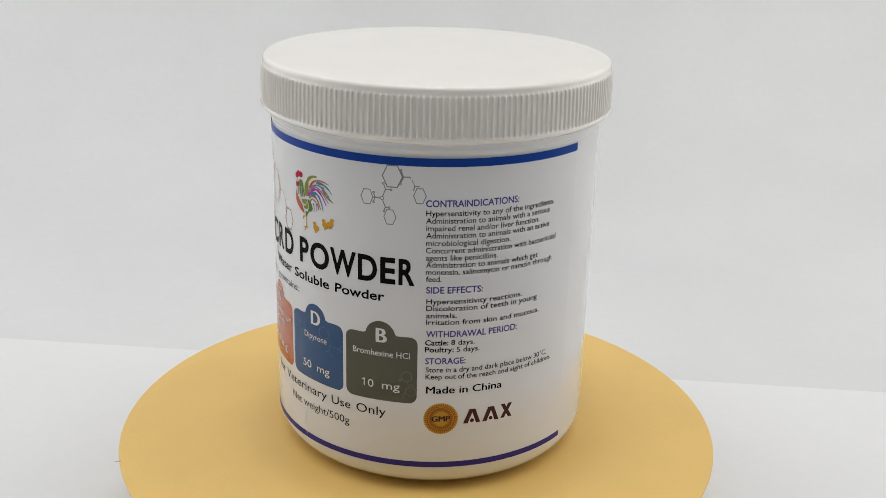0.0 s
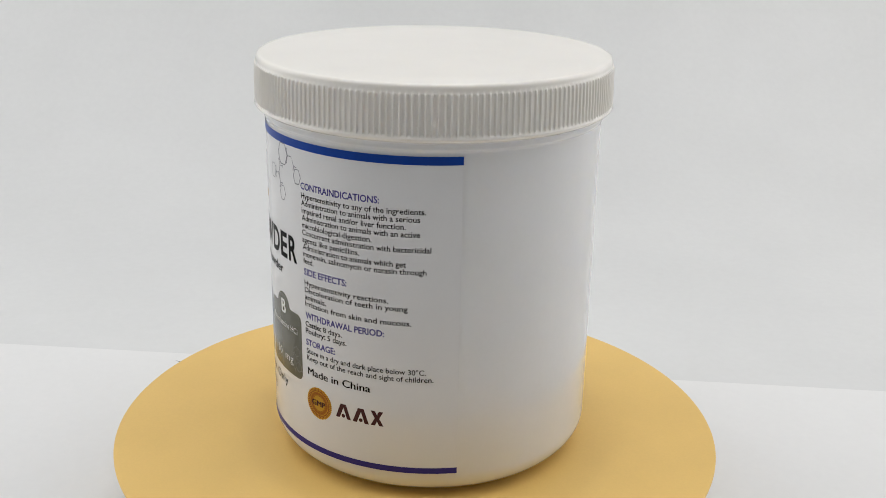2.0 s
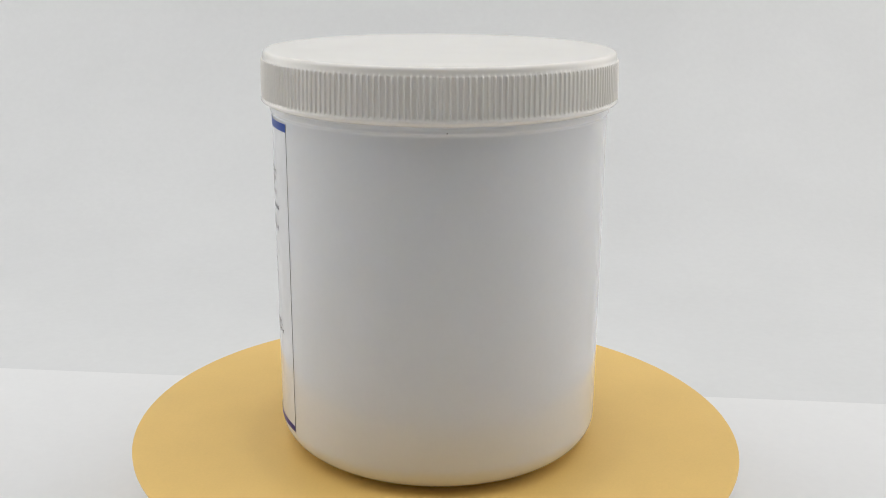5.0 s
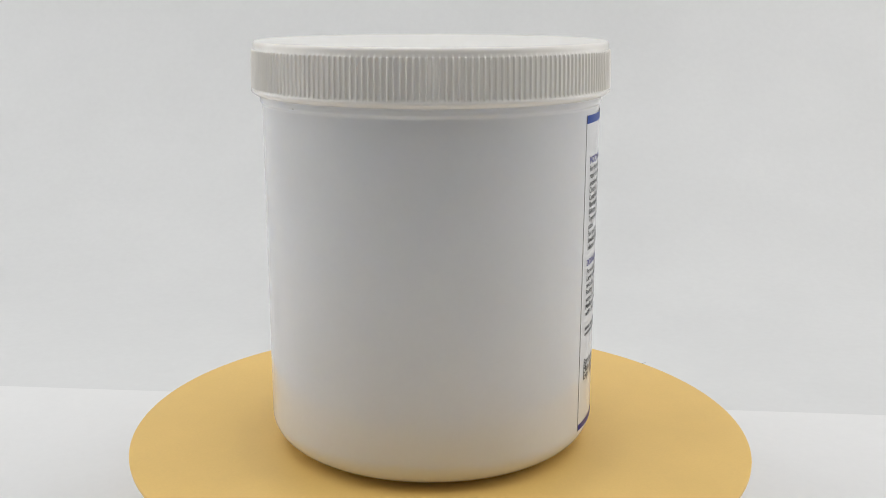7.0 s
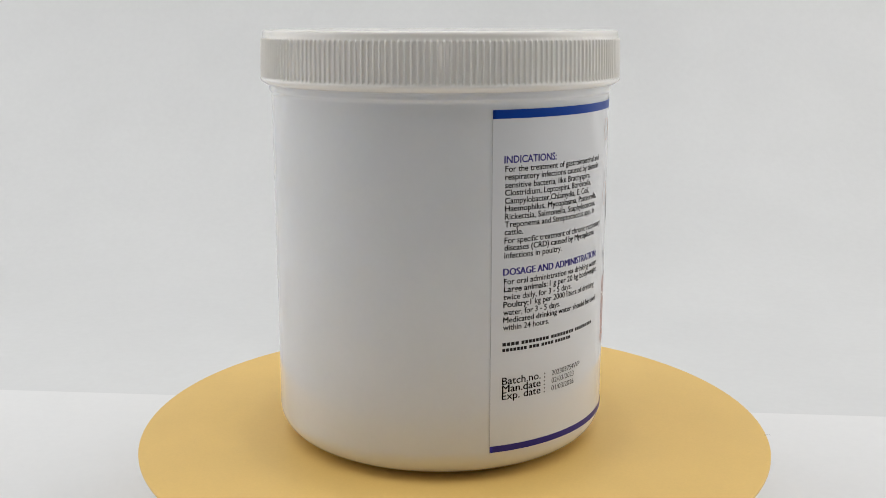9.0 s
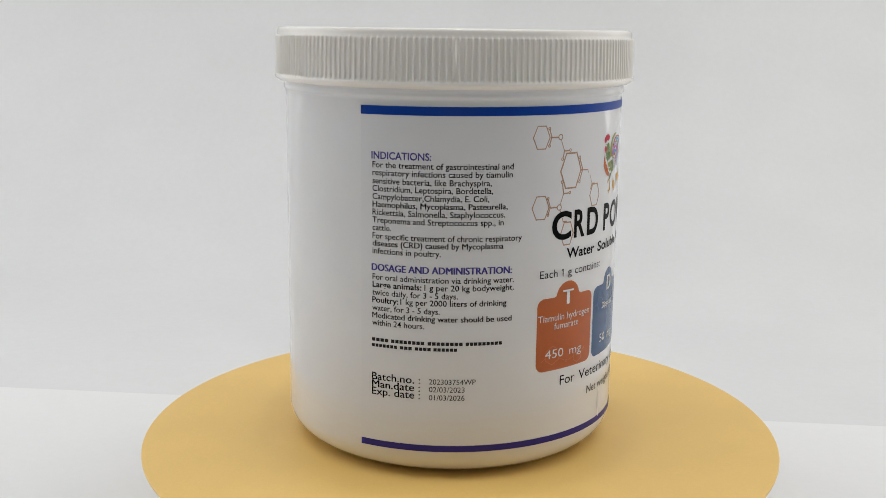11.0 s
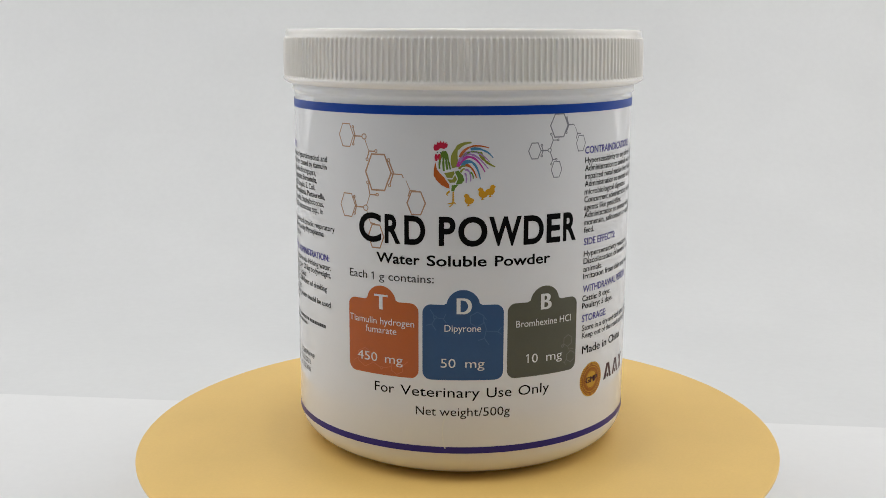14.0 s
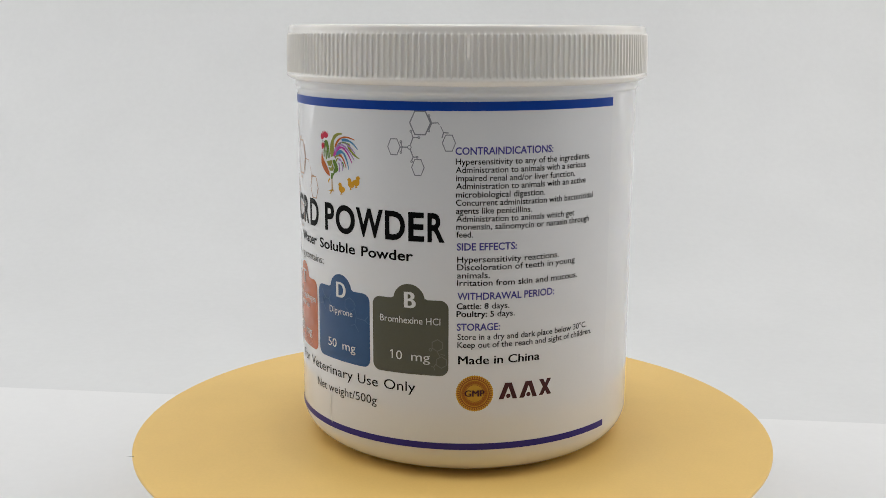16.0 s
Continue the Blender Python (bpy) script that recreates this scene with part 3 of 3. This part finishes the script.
def build_seal(label):
    n = 48
    star = [(SEAL_X + (4.95 if k % 2 else 5.15) * math.cos(math.pi * k / n), SEAL_Y + (4.95 if k % 2 else 5.15) * math.sin(math.pi * k / n)) for k in range(2 * n)]
    seal = drawing("seal", poly(star), GOLD, label, 1, "gold round quality seal", 0.0)
    bm = bmesh.new()
    for k in range(44):
        a, h = 2 * math.pi * k / 44, 0.035
        add_poly(bm, [(SEAL_X + r * math.cos(a + d), SEAL_Y + r * math.sin(a + d)) for r, d in ((4.15, -h), (4.75, -h), (4.75, h), (4.15, h))])
    add_ring(bm, SEAL_X, SEAL_Y, 3.95, 3.95, 0.3, 40)
    drawing("seal_ring", bm, BRONZE, label, 2, "", 0.0)
    bm = bmesh.new()
    add_ring(bm, SEAL_X, SEAL_Y, 3.1, 3.1, 1.0, 40)
    drawing("seal_ring", bm, ink("seal_brown_ink", 0.42, 0.16, 0.02), label, 2, "", 0.0)
    bm = bmesh.new()
    add_ring(bm, SEAL_X, SEAL_Y, 2.45, 2.45, 0.14, 40)
    for k in range(30):
        a, h = 2 * math.pi * k / 30, 0.05
        add_poly(bm, [(SEAL_X + r * math.cos(a + d), SEAL_Y + r * math.sin(a + d)) for r, d in ((2.9, -h), (3.3, -h), (3.3, h), (2.9, h))])
    drawing("seal_ring", bm, BRONZE, label, 3, "", 0.0)


def build_mark(label):
    """Two wedge shapes with dots, and a cross, in dark maroon."""
    for x in (47.6, 53.4):
        bm = bmesh.new()
        add_poly(bm, [(x, 21.9), (x + 1.75, 26.5), (x + 3.6, 26.5), (x + 5.2, 21.9), (x + 3.9, 21.9), (x + 2.7, 25.4), (x + 1.4, 21.9)])
        add_poly(bm, oval(x + 2.65, 22.75, 0.62, 0.62, 14))
        drawing("wedge_mark", bm, MAROON, label, 1, "", 0.0)
    bm = bmesh.new()
    add_poly(bm, [(59.2, 22.0), (60.5, 22.0), (61.1, 23.3), (61.8, 22.0), (63.1, 22.0), (61.8, 24.3), (63.0, 26.6), (61.7, 26.6), (61.1, 25.4), (60.5, 26.6), (59.2, 26.6), (60.4, 24.3)])
    drawing("cross_mark", bm, MAROON, label, 1, "", 0.0)


# faint molecules on the tiles: rings (along, up, radius) and bonds, in millimetres from the tile's edge
TILE_LINES = {
    "orange tile": (((5.6, 32.7, 2.7), (15.6, 30.9, 1.9), (10.9, 30.3, 0.35)), ((8.1, 31.6, 10.6, 30.4), (11.2, 30.3, 13.8, 31.0), (3.0, 32.0, 1.6, 31.2), (17.3, 31.6, 18.8, 32.9))),
    "blue tile": (((14.7, 45.3, 2.05), (3.4, 45.8, 0.4)), ((3.4, 45.4, 2.6, 43.9), (2.6, 43.9, 1.0, 43.5), (2.6, 43.9, 3.7, 42.2), (3.8, 45.7, 5.7, 45.4), (5.7, 45.4, 6.4, 46.9), (3.2, 46.2, 2.1, 47.9), (5.7, 45.4, 6.5, 44.3),
                  (16.6, 44.6, 17.2, 42.6), (17.2, 42.6, 16.7, 40.0), (16.7, 40.0, 15.1, 39.5), (16.7, 40.0, 18.0, 38.2), (17.2, 42.0, 20.3, 41.7), (20.3, 41.7, 21.4, 43.0), (20.3, 41.7, 21.5, 40.9), (16.4, 46.3, 17.2, 45.1))),
    "olive grey tile": (((18.9, 36.9, 1.65), (20.0, 32.2, 1.6), (17.0, 35.6, 0.35)), ((18.9, 35.1, 19.6, 33.8), (17.3, 35.7, 17.7, 36.1), (18.5, 31.7, 17.9, 30.8), (17.9, 30.8, 17.2, 31.0), (17.9, 30.8, 18.2, 29.9), (19.6, 34.6, 21.0, 34.2))),
}


def build_label(jar):
    s0, s1, z0, z1, n = -84.0, 84.4, 7.2, 102.1, 120
    bm = bmesh.new()

    def strip(corner_a, corner_b):
        """A band along the arc between two (radius, height) corners, with vertices of its own."""
        last = None
        for k in range(n + 1):
            s = s0 + (s1 - s0) * k / n
            a = MID + (0.991 * s - 0.05) / 1000 / R
            pair = [bm.verts.new((r * math.cos(a), r * math.sin(a), (0.9917 * (z + 0.005 * s) + 1.37) / 1000)) for r, z in (corner_a, corner_b)]
            if last:
                bm.faces.new((last[0], pair[0], pair[1], last[1]))
            last = pair

    out = R + 0.00012
    strip((out, z0), (out, z1))
    label = part("label", bm, LABEL, jar, "glossy white printed label with coloured tiles", True)
    for end in (s0, s1):
        a = MID + (0.991 * end - 0.05) / 1000 / R
        bm = bmesh.new()
        corners = ((R - 0.0001, z0), (out, z0), (out, z1), (R - 0.0001, z1))
        bm.faces.new([bm.verts.new((r * math.cos(a), r * math.sin(a), (0.9917 * (z + 0.005 * end) + 1.37) / 1000)) for r, z in corners])
        part("label_edge", bm, LABEL_EDGE, label, "dull cut edge of the label")
    drawing("blue_bar", poly([(s0, 99.55), (s1, 99.55), (s1, 101.9), (s0, 101.9)]), BAR_BLUE, label, 2, "blue stripe")
    drawing("violet_bar", poly([(s0, 7.4), (s1, 7.4), (s1, 9.25), (s0, 9.25)]), BAR_VIOLET, label, 2, "violet stripe")
    for x0, x1, mat, pale, words in ((-33.9, -12.1, ORANGE, ORANGE_PALE, "orange tile"), (-11.0, 10.95, BLUE, BLUE_PALE, "blue tile"), (12.0, 33.9, OLIVE, OLIVE_PALE, "olive grey tile")):
        drawing("tile", poly(tile_outline(x0, x1, 28.35, 49.3, 53.45, 4.5)), mat, label, 1, words)
        bm = bmesh.new()
        rings, lines = TILE_LINES[words]
        for dx, y, r in rings:
            add_ring(bm, x0 + dx, y, r, r, 0.26, 6 if r > 0.5 else 12, 0.5)
        for a, b, c, d in lines:
            add_stroke(bm, ((x0 + a, b), (x0 + c, d)), 0.22)
        drawing("tile_pattern", bm, pale, label, 2)
    # figure ones with a flag, which the built-in letters lack
    for x, z, h, mat, level in ((17.9, 32.3, 2.5, WHITE_INK, 3), (-25.5, 54.9, 2.2, GREY_INK, 2)):
        drawing("text_line", poly([(x, z), (x + 0.13 * h, z), (x + 0.13 * h, z + h), (x + 0.02 * h, z + h), (x - 0.22 * h, z + 0.83 * h), (x - 0.17 * h, z + 0.73 * h), (x, z + 0.85 * h)]), mat, label, level)
    # maker's lines, as plain bars word by word
    for z, h, words in ((37.7, 1.05, ((-80.6, -75.4), (-74.8, -65.3), (-64.6, -54.9), (-54.3, -44.1))), (36.1, 1.0, ((-80.6, -72.9), (-72.3, -68.7), (-68.1, -63.5), (-63.0, -56.4)))):
        for a, b in words:
            n = max(2, round((b - a) / 1.18))
            step, bm = (b - a) / n, bmesh.new()
            for k in range(n):
                x = a + step * k
                add_poly(bm, [(x, z + 0.1), (x + 0.80 * step, z + 0.1), (x + 0.80 * step, z + h), (x, z + h)])
            drawing("word_bar", bm, GREY_INK, label, 1)
    build_molecules(label)
    build_rooster(label)
    build_seal(label)
    build_mark(label)
    build_texts(label)
    # a crease in the film below the weight line, its highlight painted white
    bm = bmesh.new()
    add_stroke(bm, ((-4.9, 17.4), (-6.2, 13.6), (-4.7, 8.8)), 0.5, 0.3, 12)
    drawing("wrinkle_highlight", bm, WHITE_INK, label, 5, "crease in the label film, its highlight painted white")


def build_jar():
    jar = new("plastic_jar")
    tagged(jar, "white plastic jar with ribbed lid and printed label on turntable", "jar")
    build_body(jar)
    build_lid(jar)
    build_label(jar)
    # a speck of dirt stuck to the neck
    bm = bmesh.new()
    bmesh.ops.create_icosphere(bm, subdivisions=1, radius=0.00022)
    a = radians(24.5)
    for v in bm.verts:
        v.co = Vector((0.05055 * math.cos(a), 0.05055 * math.sin(a), 0.1048)) + v.co
    part("speck", bm, EDGE, jar, "dark speck of dirt on the neck")
    return jar


jar = build_jar()

# seconds and the turn of the turntable in degrees
TURNS = [(0.0, 0.05), (0.5, -10.75), (1.0, -21.85), (1.5, -32.68), (2.0, -43.68), (2.5, -54.66), (3.0, -66.09), (3.5, -77.11), (4.0, -88.16), (4.2, -92.56), (4.7, -104.83), (5.2, -117.30), (5.7, -129.78), (6.1, -139.75), (6.5, -149.73), (7.0, -161.13), (7.5, -172.41), (8.0, -183.79), (8.5, -195.10), (9.0, -206.25), (9.5, -217.39), (10.0, -228.53), (10.4, -237.44), (10.8, -246.39), (11.0, -250.97), (11.5, -261.79), (12.0, -273.12), (12.5, -283.51), (13.0, -295.11), (13.5, -305.92), (14.0, -316.81), (14.5, -327.89), (15.0, -338.31), (15.5, -349.46), (16.0, -360.43)]
OFF = (0.00381, 0.00210)  # the jar stands a little off the turntable's axis


def motions():
    walk(turntable, [(t, pose(0, 0, 0, 0, 0, a)) for t, a in TURNS])
    rows = []
    for t, a in TURNS:
        c, s = math.cos(radians(a)), math.sin(radians(a))
        rows.append((t, pose(OFF[0] * c - OFF[1] * s, OFF[0] * s + OFF[1] * c, 0.0001, 0, 0, a)))
    walk(jar, rows)


motions()
